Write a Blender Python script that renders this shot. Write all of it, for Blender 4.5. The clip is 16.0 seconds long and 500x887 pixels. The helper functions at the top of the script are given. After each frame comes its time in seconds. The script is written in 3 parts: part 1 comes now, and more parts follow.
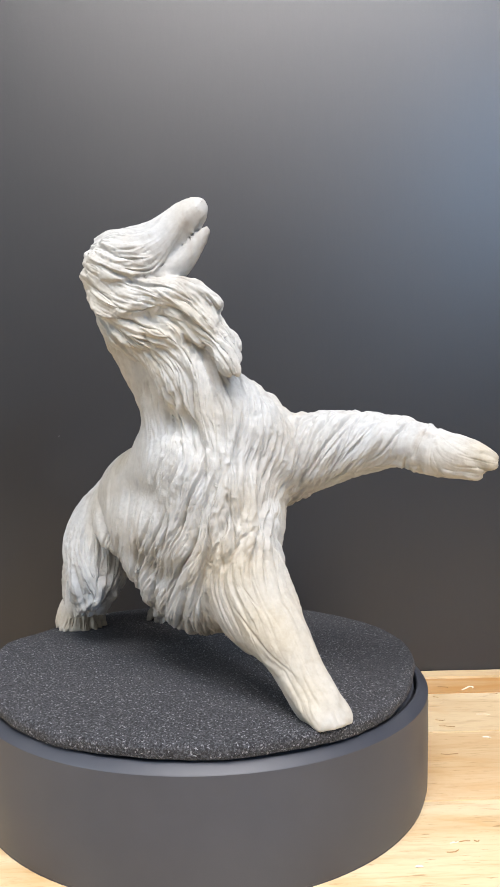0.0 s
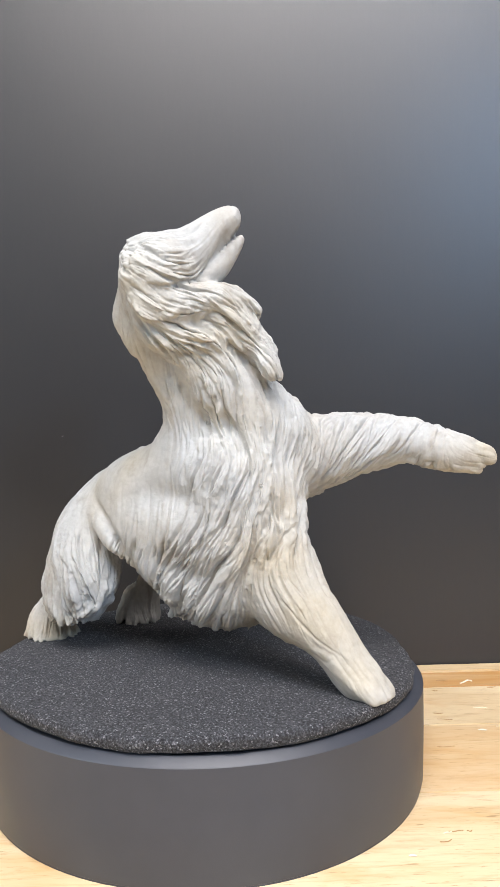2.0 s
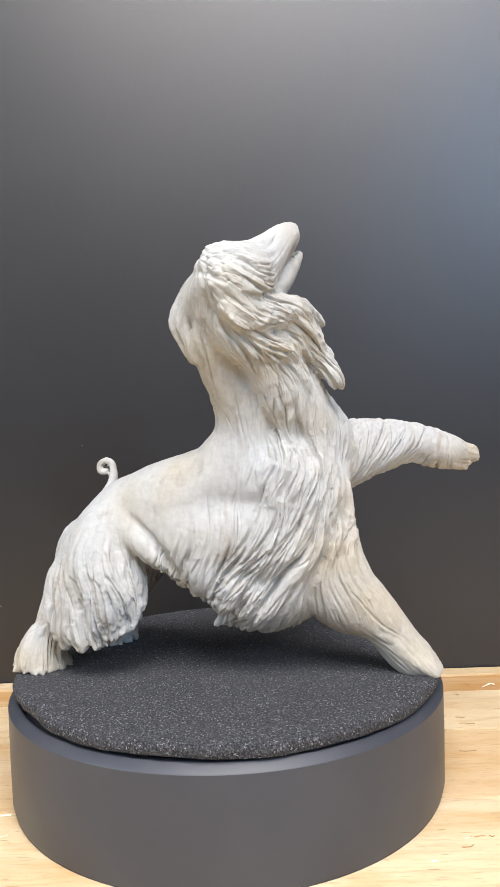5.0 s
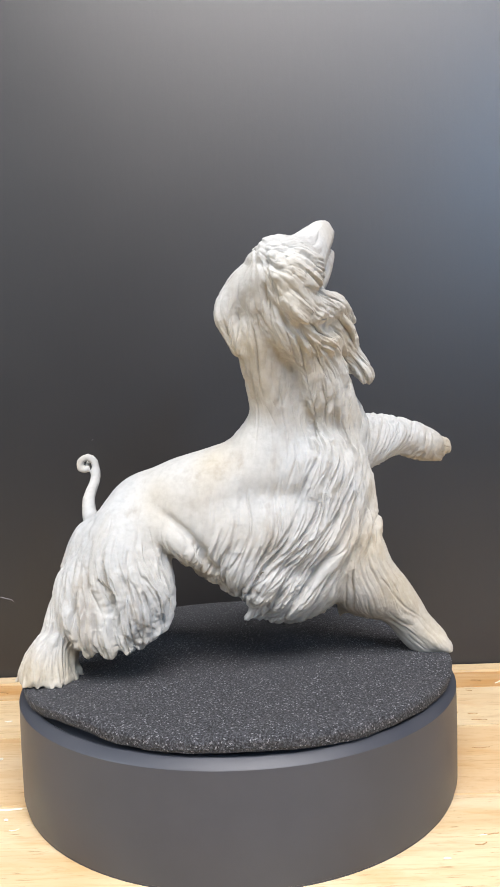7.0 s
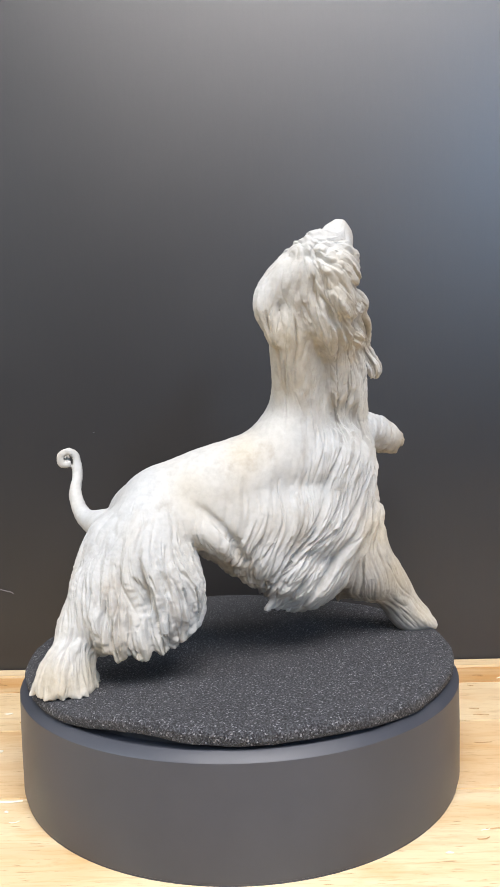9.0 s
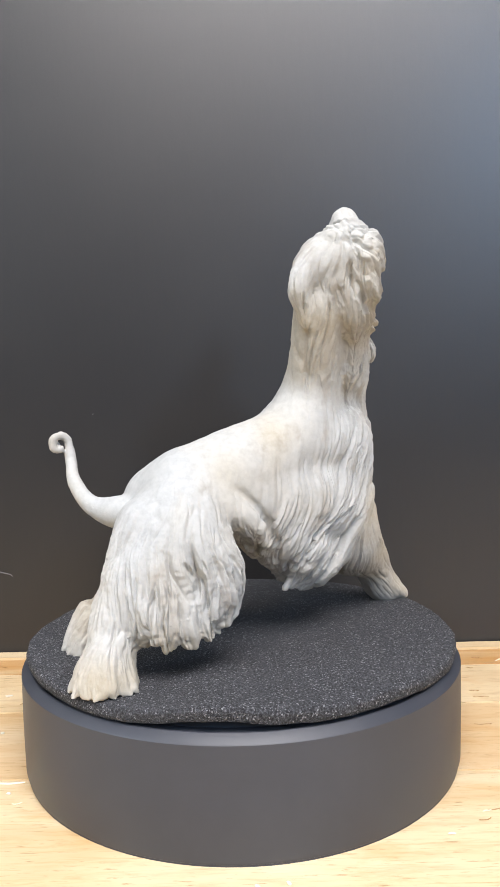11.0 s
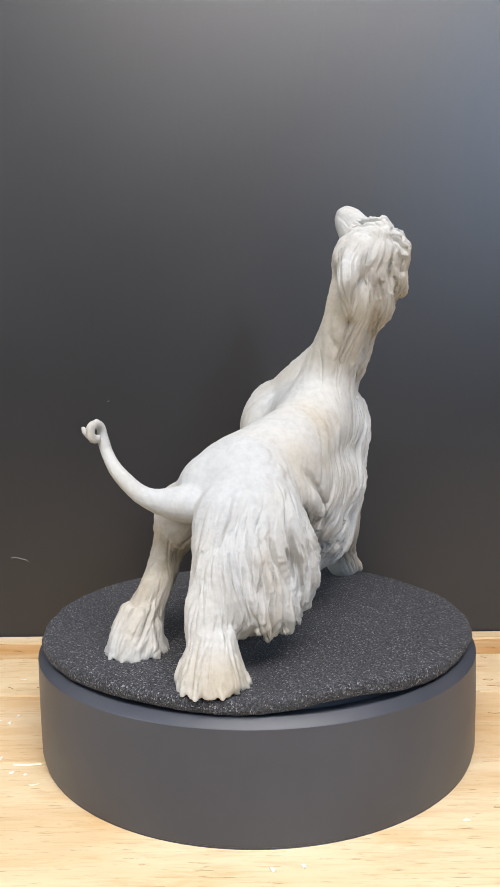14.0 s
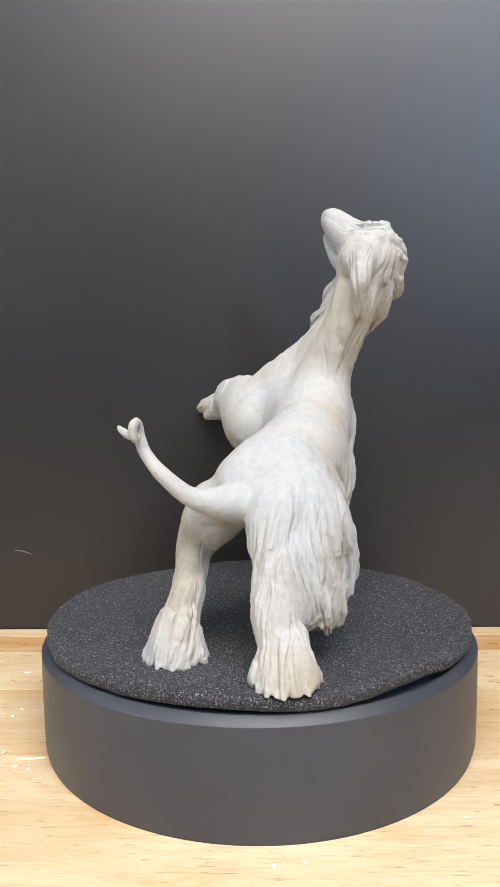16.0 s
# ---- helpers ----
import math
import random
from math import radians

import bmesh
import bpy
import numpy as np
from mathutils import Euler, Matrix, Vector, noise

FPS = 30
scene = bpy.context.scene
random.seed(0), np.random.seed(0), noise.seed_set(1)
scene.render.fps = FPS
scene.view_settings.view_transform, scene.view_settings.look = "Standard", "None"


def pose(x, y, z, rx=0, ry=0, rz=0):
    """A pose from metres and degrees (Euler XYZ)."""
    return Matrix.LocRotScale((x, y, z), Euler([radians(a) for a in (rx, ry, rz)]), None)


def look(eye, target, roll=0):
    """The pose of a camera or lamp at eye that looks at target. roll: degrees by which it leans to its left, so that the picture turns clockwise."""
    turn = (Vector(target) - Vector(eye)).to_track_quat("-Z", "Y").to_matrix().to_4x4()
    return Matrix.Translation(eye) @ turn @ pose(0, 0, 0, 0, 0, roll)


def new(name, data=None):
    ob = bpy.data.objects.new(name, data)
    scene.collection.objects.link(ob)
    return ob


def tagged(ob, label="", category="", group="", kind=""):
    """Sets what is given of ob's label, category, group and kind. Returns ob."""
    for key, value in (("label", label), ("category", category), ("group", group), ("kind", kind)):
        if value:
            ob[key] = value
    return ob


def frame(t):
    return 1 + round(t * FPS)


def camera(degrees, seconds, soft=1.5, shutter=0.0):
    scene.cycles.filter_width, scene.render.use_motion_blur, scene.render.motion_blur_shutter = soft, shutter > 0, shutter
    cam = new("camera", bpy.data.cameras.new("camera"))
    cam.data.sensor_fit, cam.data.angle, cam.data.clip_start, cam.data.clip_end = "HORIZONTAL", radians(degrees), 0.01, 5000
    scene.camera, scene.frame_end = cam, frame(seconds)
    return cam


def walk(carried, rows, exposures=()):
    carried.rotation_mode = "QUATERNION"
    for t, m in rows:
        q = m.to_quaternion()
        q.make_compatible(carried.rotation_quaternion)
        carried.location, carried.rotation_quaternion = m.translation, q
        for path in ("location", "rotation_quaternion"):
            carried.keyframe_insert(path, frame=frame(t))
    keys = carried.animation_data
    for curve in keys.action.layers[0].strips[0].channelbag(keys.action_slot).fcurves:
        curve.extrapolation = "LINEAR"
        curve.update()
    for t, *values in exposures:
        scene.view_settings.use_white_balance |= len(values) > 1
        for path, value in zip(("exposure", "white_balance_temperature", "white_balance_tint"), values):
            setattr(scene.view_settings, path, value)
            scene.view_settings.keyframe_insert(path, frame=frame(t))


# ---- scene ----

# camera: seconds, place in metres, then yaw, pitch and roll in degrees
cam = camera(37.85, 16.0)
PATH = [
    (0, 0.0078, -0.4221, 0.1963, -2.47, -1.09, -0.39),
    (0.5, 0.0072, -0.4234, 0.1949, -2.62, -1.16, -0.30),
    (1, 0.0088, -0.4242, 0.1952, -2.61, -1.42, -0.13),
    (1.5, 0.0108, -0.4269, 0.1990, -2.38, -1.58, -0.40),
    (2, 0.0127, -0.4309, 0.2005, -1.92, -1.59, -0.80),
    (2.5, 0.0138, -0.4351, 0.2019, -1.35, -1.13, -1.32),
    (3, 0.0139, -0.4362, 0.2042, -1.25, -1.32, -1.32),
    (3.5, 0.0156, -0.4361, 0.2037, -0.94, -1.30, -1.37),
    (4, 0.0154, -0.4349, 0.2042, -0.88, -1.34, -1.63),
    (6.5, 0.0166, -0.4329, 0.2008, 0.56, -1.28, -1.90),
    (7, 0.0155, -0.4311, 0.2024, 0.57, -1.68, -1.89),
    (7.5, 0.0163, -0.4294, 0.2007, 0.77, -1.47, -1.75),
    (8, 0.0152, -0.4292, 0.2007, 0.71, -1.51, -1.64),
    (10.5, 0.0110, -0.4261, 0.1993, 0.29, -3.07, -1.49),
    (11, 0.0087, -0.4254, 0.1998, 0.13, -3.34, -1.37),
    (11.5, 0.0055, -0.4267, 0.1992, -0.10, -3.61, -1.28),
    (12, 0.0054, -0.4265, 0.2001, -0.09, -3.88, -1.14),
    (12.5, 0.0068, -0.4258, 0.1994, 0.46, -4.19, -1.07),
    (13, 0.0057, -0.4255, 0.1992, 0.70, -4.34, -1.07),
    (13.5, 0.0055, -0.4262, 0.1987, 0.79, -4.29, -1.02),
    (14, 0.0061, -0.4255, 0.1979, 1.07, -4.08, -1.04),
    (14.5, 0.0065, -0.4247, 0.1999, 1.29, -4.26, -0.95),
    (15, 0.0069, -0.4248, 0.1999, 1.46, -4.34, -0.96),
    (15.5, 0.0061, -0.4246, 0.2005, 1.36, -4.56, -0.87),
    (16, 0.0055, -0.4249, 0.2019, 1.27, -4.89, -0.72),
]


def carried_pose(x, y, z, yaw, pitch, roll):
    return pose(x, y, z, 90 + pitch, 0, yaw) @ pose(0, 0, 0, 0, 0, roll)


walk(cam, [(row[0], carried_pose(*row[1:])) for row in PATH], [(0, 0.12), (8, 0.12), (13, 0.08), (14.2, -0.06), (16, -0.06)])

# ---- world and lights ----
world = bpy.data.worlds.new("sky")
scene.world = world
world.use_nodes = True
wn = world.node_tree
sky = wn.nodes.new("ShaderNodeTexSky")
sky.sky_type, sky.sun_disc = "NISHITA", False
sky.sun_elevation, sky.sun_rotation = radians(35), radians(200)
wn.links.new(sky.outputs[0], wn.nodes["Background"].inputs[0])
wn.nodes["Background"].inputs[1].default_value = 0.1


def area_lamp(name, eye, target, width, height, watts, colour):
    data = bpy.data.lights.new(name, "AREA")
    data.shape, data.size, data.size_y, data.energy, data.color = "RECTANGLE", width, height, watts, colour
    ob = new(name, data)
    ob.matrix_world = look(eye, target)
    return ob


# added lamps out of view: daylight in the window openings, and the ceiling lamp
area_lamp("window_daylight", (-1.58, -0.95, 1.12), (0.0, 0.0, 0.15), 0.9, 1.0, 17, (0.80, 0.90, 1.0))
area_lamp("window_daylight_far", (1.42, -2.58, 1.42), (0.3, 0.0, 0.6), 0.3, 0.45, 26, (0.46, 0.68, 1.0))
area_lamp("ceiling_lamp_light", (0.2, -1.15, 1.66), (0.2, -1.149, 0.1), 1.5, 1.2, 78, (1.0, 0.955, 0.95))

# ---- materials ----


def material(name, colour, rough=0.6, metal=0.0):
    m = bpy.data.materials.new(name)
    m.use_nodes = True
    b = m.node_tree.nodes["Principled BSDF"]
    b.inputs["Base Color"].default_value = (*colour, 1)
    b.inputs["Roughness"].default_value = rough
    b.inputs["Metallic"].default_value = metal
    return m


def node(m, kind, **values):
    n = m.node_tree.nodes.new(kind)
    for key, value in values.items():
        n.inputs[key.replace("_", " ")].default_value = value
    return n


def link(m, a, b):
    m.node_tree.links.new(a, b)


def place(m, scale=(1, 1, 1), turn=(0, 0, 0)):
    """Object coordinates, scaled and turned."""
    tc = node(m, "ShaderNodeTexCoord")
    mp = node(m, "ShaderNodeMapping")
    mp.inputs["Scale"].default_value = scale
    mp.inputs["Rotation"].default_value = turn
    link(m, tc.outputs["Object"], mp.inputs["Vector"])
    return mp.outputs["Vector"]


def noise_of(m, vec, scale, detail=4, rough=0.6, distortion=0.0):
    n = node(m, "ShaderNodeTexNoise", Scale=scale, Detail=detail, Roughness=rough, Distortion=distortion)
    link(m, vec, n.inputs["Vector"])
    return n.outputs["Fac"]


def ramp(m, fac, stops):
    r = node(m, "ShaderNodeValToRGB")
    while len(r.color_ramp.elements) < len(stops):
        r.color_ramp.elements.new(0.5)
    for e, (at, c) in zip(r.color_ramp.elements, stops):
        e.position, e.color = at, (*c, 1)
    link(m, fac, r.inputs[0])
    return r.outputs[0]


def mix(m, fac, a, b, how="MIX"):
    x = m.node_tree.nodes.new("ShaderNodeMix")
    x.data_type, x.blend_type = "RGBA", how
    for v, i in ((fac, 0), (a, 6), (b, 7)):
        if hasattr(v, "is_linked"):
            link(m, v, x.inputs[i])
        else:
            x.inputs[i].default_value = v if i == 0 else (*v, 1)
    return x.outputs[2]


def bump(m, height, strength, distance, before=None):
    b = node(m, "ShaderNodeBump", Strength=strength, Distance=distance)
    link(m, height, b.inputs["Height"])
    if before is not None:
        link(m, before, b.inputs["Normal"])
    return b.outputs[0]


def shader(m):
    return m.node_tree.nodes["Principled BSDF"].inputs


def clay_material():
    m = material("grey_clay", (0.5, 0.49, 0.46), 0.8)
    v = place(m)
    big = noise_of(m, v, 12, 2)
    c = ramp(m, big, [(0.36, (0.425, 0.43, 0.425)), (0.48, (0.465, 0.45, 0.415)), (0.62, (0.425, 0.37, 0.275))])
    patch = noise_of(m, place(m, (1, 1, 0.55)), 34, 4, 0.65, 0.5)
    c = mix(m, ramp(m, patch, [(0.56, (0, 0, 0)), (0.72, (0.6, 0.6, 0.6))]), c, (0.25, 0.20, 0.14))
    fine = noise_of(m, v, 260, 4)
    c = mix(m, 0.25, c, ramp(m, fine, [(0.3, (0.30, 0.30, 0.29)), (0.6, (0.53, 0.53, 0.51))]))
    link(m, c, shader(m)["Base Color"])
    grain = noise_of(m, v, 900, 3)
    n = bump(m, fine, 0.2, 0.0006)
    link(m, bump(m, grain, 0.2, 0.0003, n), shader(m)["Normal"])
    shader(m)["Specular IOR Level"].default_value = 0.22
    return m


def foam_material():
    m = material("black_foam", (0.02, 0.02, 0.022), 0.9)
    v = place(m)
    cells = node(m, "ShaderNodeTexVoronoi", Scale=1600.0)
    link(m, v, cells.inputs["Vector"])
    n = noise_of(m, v, 1000, 3, 0.75)
    c = ramp(m, n, [(0.36, (0.012, 0.012, 0.015)), (0.5, (0.042, 0.043, 0.049)), (0.66, (0.13, 0.133, 0.148))])
    flake = node(m, "ShaderNodeSeparateColor")
    link(m, cells.outputs["Color"], flake.inputs[0])
    c = mix(m, ramp(m, flake.outputs[0], [(0.90, (0, 0, 0)), (0.98, (0.75, 0.75, 0.75))]), c, (0.38, 0.38, 0.40))
    wear = noise_of(m, v, 14, 3)
    c = mix(m, ramp(m, wear, [(0.4, (0, 0, 0)), (0.75, (0.3, 0.3, 0.3))]), c, (0.07, 0.07, 0.075))
    link(m, c, shader(m)["Base Color"])
    link(m, bump(m, n, 0.9, 0.0015, bump(m, cells.outputs["Distance"], 0.6, 0.001)), shader(m)["Normal"])
    return m


def drum_material():
    m = material("dark_grey_plastic", (0.05, 0.05, 0.054), 0.42)
    v = place(m)
    n = noise_of(m, v, 1500, 2)
    smudge = noise_of(m, v, 18, 4)
    link(m, ramp(m, smudge, [(0.35, (0.040, 0.044, 0.057)), (0.7, (0.054, 0.057, 0.069))]), shader(m)["Base Color"])
    r = ramp(m, smudge, [(0.3, (0.38, 0.38, 0.38)), (0.7, (0.5, 0.5, 0.5))])
    link(m, r, shader(m)["Roughness"])
    link(m, bump(m, n, 0.15, 0.0002), shader(m)["Normal"])
    return m


def board_material():
    m = material("black_painted_board", (0.035, 0.034, 0.034), 0.5)
    v = place(m)
    s = noise_of(m, place(m, (60, 60, 8)), 6, 4)
    big = noise_of(m, v, 5, 4)
    c = mix(m, 0.5, ramp(m, big, [(0.35, (0.011, 0.011, 0.013)), (0.7, (0.016, 0.015, 0.0155))]), ramp(m, s, [(0.3, (0.012, 0.012, 0.013)), (0.7, (0.016, 0.015, 0.015))]))
    link(m, c, shader(m)["Base Color"])
    link(m, ramp(m, big, [(0.3, (0.39, 0.39, 0.39)), (0.7, (0.44, 0.44, 0.44))]), shader(m)["Roughness"])
    shader(m)["Specular IOR Level"].default_value = 0.8
    link(m, bump(m, noise_of(m, v, 700, 3), 0.12, 0.0003, bump(m, s, 0.06, 0.0006)), shader(m)["Normal"])
    return m


def wood_material(amber=0.0):
    m = material("amber_toned_pine" if amber else "pale_varnished_pine", (0.6, 0.42, 0.22), 0.4)
    v = place(m, (6, 38, 38))
    grain = noise_of(m, v, 4, 6, 0.65, 0.6)
    big = noise_of(m, place(m, (2, 9, 9)), 2.2, 3, 0.5, 0.8)
    c = ramp(m, big, [(0.28, (0.58, 0.38, 0.175)), (0.46, (0.74, 0.575, 0.345)), (0.66, (0.82, 0.70, 0.50))])
    c = mix(m, 0.4, c, ramp(m, grain, [(0.3, (0.48, 0.29, 0.125)), (0.46, (0.76, 0.60, 0.38)), (0.75, (0.84, 0.73, 0.54))]))
    pores = noise_of(m, place(m, (5, 110, 110)), 5, 5, 0.7, 0.3)
    c = mix(m, ramp(m, pores, [(0.30, (0.5, 0.5, 0.5)), (0.46, (0, 0, 0))]), c, (0.50, 0.30, 0.12))
    stain = noise_of(m, place(m, (4, 12, 12)), 3.1, 4, 0.6, 1.2)
    c = mix(m, ramp(m, stain, [(0.55, (0, 0, 0)), (0.75, (0.55, 0.55, 0.55))]), c, (0.62, 0.36, 0.13))
    streaks = noise_of(m, place(m, (26, 240, 240)), 3, 4, 0.6, 0.4)
    c = mix(m, ramp(m, streaks, [(0.30, (0.75, 0.75, 0.75)), (0.40, (0, 0, 0))]), c, (0.36, 0.21, 0.085))
    # amber tone; on the rear board it paints in the wall's reflection
    if amber:
        band = noise_of(m, place(m, (3, 22, 22)), 2.4, 4, 0.6, 1.0)
        c = mix(m, ramp(m, band, [(0.34, (amber, amber, amber)), (0.66, (0.3 * amber, 0.3 * amber, 0.3 * amber))]), c, (0.56, 0.27, 0.06))
    info = node(m, "ShaderNodeObjectInfo")
    c = mix(m, 1.0, c, ramp(m, info.outputs["Random"], [(0.0, (0.90, 0.85, 0.78)), (1.0, (1.0, 1.0, 1.0))]), "MULTIPLY")
    link(m, c, shader(m)["Base Color"])
    link(m, bump(m, grain, 0.15, 0.0008), shader(m)["Normal"])
    link(m, ramp(m, grain, [(0.3, (0.3, 0.3, 0.3)), (0.7, (0.45, 0.45, 0.45))]), shader(m)["Roughness"])
    return m


CLAY, FOAM, DRUM, BOARD, WOOD = clay_material(), foam_material(), drum_material(), board_material(), wood_material()
# unseen floor, made dark to cut the bounce on wall and dog
UNSEEN_FLOOR = material("unseen_dark_floor", (0.06, 0.06, 0.065), 0.95)
link(UNSEEN_FLOOR, ramp(UNSEEN_FLOOR, noise_of(UNSEEN_FLOOR, place(UNSEEN_FLOOR), 300), [(0.3, (0.04, 0.04, 0.045)), (0.7, (0.09, 0.09, 0.095))]), shader(UNSEEN_FLOOR)["Base Color"])
HONEY, REAR_REFLECTION = wood_material(0.38), wood_material(0.85)
# unseen walls and ceiling, kept dark so that little light fills the undersides
ROOM_SHELL = material("room_shell_grey", (0.72, 0.70, 0.66), 0.9)
link(ROOM_SHELL, ramp(ROOM_SHELL, noise_of(ROOM_SHELL, place(ROOM_SHELL), 6), [(0.3, (0.145, 0.142, 0.14)), (0.7, (0.19, 0.187, 0.185))]), shader(ROOM_SHELL)["Base Color"])
# ---- building helpers ----


def mesh_of(name, bm, mat, smooth=False):
    me = bpy.data.meshes.new(name)
    bm.normal_update()
    bm.to_mesh(me)
    bm.free()
    me.materials.append(mat)
    if smooth:
        me.polygons.foreach_set("use_smooth", [True] * len(me.polygons))
        me.set_sharp_from_angle(angle=radians(24))
    return me


def part(name, bm, mat, parent, label="", smooth=False):
    ob = new(name, mesh_of(name, bm, mat, smooth))
    ob.parent = parent
    return tagged(ob, label)


def box(bm, x0, x1, y0, y1, z0, z1):
    m = Matrix.Translation(((x0 + x1) / 2, (y0 + y1) / 2, (z0 + z1) / 2)) @ Matrix.Diagonal((x1 - x0, y1 - y0, z1 - z0, 1))
    bmesh.ops.create_cube(bm, size=1, matrix=m)
    return bm


def lathe(bm, profile, steps=160, closed=True):
    """Turns a profile of (radius, height) round the z axis."""
    rings = []
    for r, z in profile:
        rings.append([bm.verts.new((r * math.cos(2 * math.pi * i / steps), r * math.sin(2 * math.pi * i / steps), z)) for i in range(steps)])
    for a, b in zip(rings, rings[1:]):
        for i in range(steps):
            j = (i + 1) % steps
            bm.faces.new((a[i], a[j], b[j], b[i]))
    if closed:
        bm.faces.new(rings[0][::-1])
        bm.faces.new(rings[-1])
    return bm


# ---- the setting ----
WALL_Y = 0.1563


def setting():
    wall = ob = new("wall_north", mesh_of("wall_north", box(bmesh.new(), -1.6, 1.6, WALL_Y, WALL_Y + 0.1, -0.8, 1.7), BOARD))
    tagged(ob, "dark satin black painted board wall behind the table", "wall", kind="structure")
    ob = new("floor", mesh_of("floor", box(bmesh.new(), -1.6, 1.6, -2.6, WALL_Y, -0.85, -0.75), UNSEEN_FLOOR))
    tagged(ob, "unseen dark grey floor, added to cut bounce light", "floor", kind="structure")
    # ceiling and the three other walls are unseen, added to close the room
    bm = bmesh.new()
    box(bm, -1.7, 1.7, -2.7, WALL_Y + 0.1, 1.7, 1.8)
    tagged(new("ceiling", mesh_of("ceiling", bm, ROOM_SHELL)), "unseen plain grey ceiling, added to close the room", "ceiling", kind="structure")
    bm = bmesh.new()
    box(bm, -1.7, 1.2, -2.7, -2.6, -0.85, 1.7)
    box(bm, 1.6, 1.7, -2.7, -2.6, -0.85, 1.7)
    box(bm, 1.2, 1.6, -2.7, -2.6, -0.85, 0.75)
    box(bm, 1.2, 1.6, -2.7, -2.6, 1.65, 1.7)
    tagged(new("wall_south", mesh_of("wall_south", bm, ROOM_SHELL)), "unseen plain grey wall with a window opening, added to close the room", "wall", kind="structure")
    tagged(new("wall_east", mesh_of("wall_east", box(bmesh.new(), 1.6, 1.7, -2.6, WALL_Y, -0.85, 1.7), ROOM_SHELL)), "unseen plain grey wall, added to close the room", "wall", kind="structure")
    for name, x0, x1, y0, y1, z0, z1 in (("wall_west", -1.7, -1.6, -1.45, -0.45, 0.6, 1.65),):
        bm = bmesh.new()
        box(bm, x0, x1, -2.6, y0, -0.85, 1.7)
        box(bm, x0, x1, y1, WALL_Y, -0.85, 1.7)
        box(bm, x0, x1, y0, y1, -0.85, z0)
        box(bm, x0, x1, y0, y1, z1, 1.7)
        tagged(new(name, mesh_of(name, bm, ROOM_SHELL)), "unseen plain grey wall with a window opening, added to close the room", "wall", kind="structure")
    return wall


def table():
    top = new("table", None)
    tagged(top, "pale varnished pine work table against the dark wall", "table")
    seams = [-0.37, -0.27, -0.155, -0.046, 0.040, 0.108, 0.1395]
    # rear board: the dark wall's gloss reflection is put into its darker orange colour
    timber = [WOOD] * 3 + [HONEY, WOOD, REAR_REFLECTION]
    boards = []
    for y0, y1, mat in zip(seams, seams[1:], timber):
        bm = box(bmesh.new(), -0.9, 0.9, y0 + 0.0002, y1 - 0.0002, -0.03, 0.0)
        bmesh.ops.bevel(bm, geom=bm.edges[:], offset=0.0006, segments=2, affect="EDGES")
        boards.append(part("board", bm, mat, top))
    bm = box(bmesh.new(), -0.9, 0.9, 0.1397, WALL_Y - 0.001, -0.03, 0.0012)
    bmesh.ops.bevel(bm, geom=bm.edges[:], offset=0.0008, segments=2, affect="EDGES")
    part("back_strip", bm, WOOD, top)
    part("frame", box(bmesh.new(), -0.86, 0.86, -0.34, 0.11, -0.05, -0.0305), WOOD, top)
    for x in (-0.85, 0.85):
        for y in (-0.33, 0.1):
            part("leg", box(bmesh.new(), x - 0.03, x + 0.03, y - 0.03, y + 0.03, -0.75, -0.0505), WOOD, top)
    return boards[-1], boards[-2], boards[-3], boards[-4]


def streak(bm, path, wide, up):
    """A thin raised smear along a path; up is the surface's normal."""
    path, up = [Vector(p) for p in path], Vector(up)
    rows = []
    for i, p in enumerate(path):
        d = (path[min(i + 1, len(path) - 1)] - path[max(i - 1, 0)]).normalized()
        side = d.cross(up) * wide * (0.35 + 0.65 * math.sin(math.pi * (i + 0.5) / len(path)))
        rows.append([bm.verts.new(p - side), bm.verts.new(p + up * 0.0004), bm.verts.new(p + side)])
    for a, b in zip(rows, rows[1:]):
        bm.faces.new((a[0], a[1], b[1], b[0]))
        bm.faces.new((a[1], a[2], b[2], b[1]))
    return bm


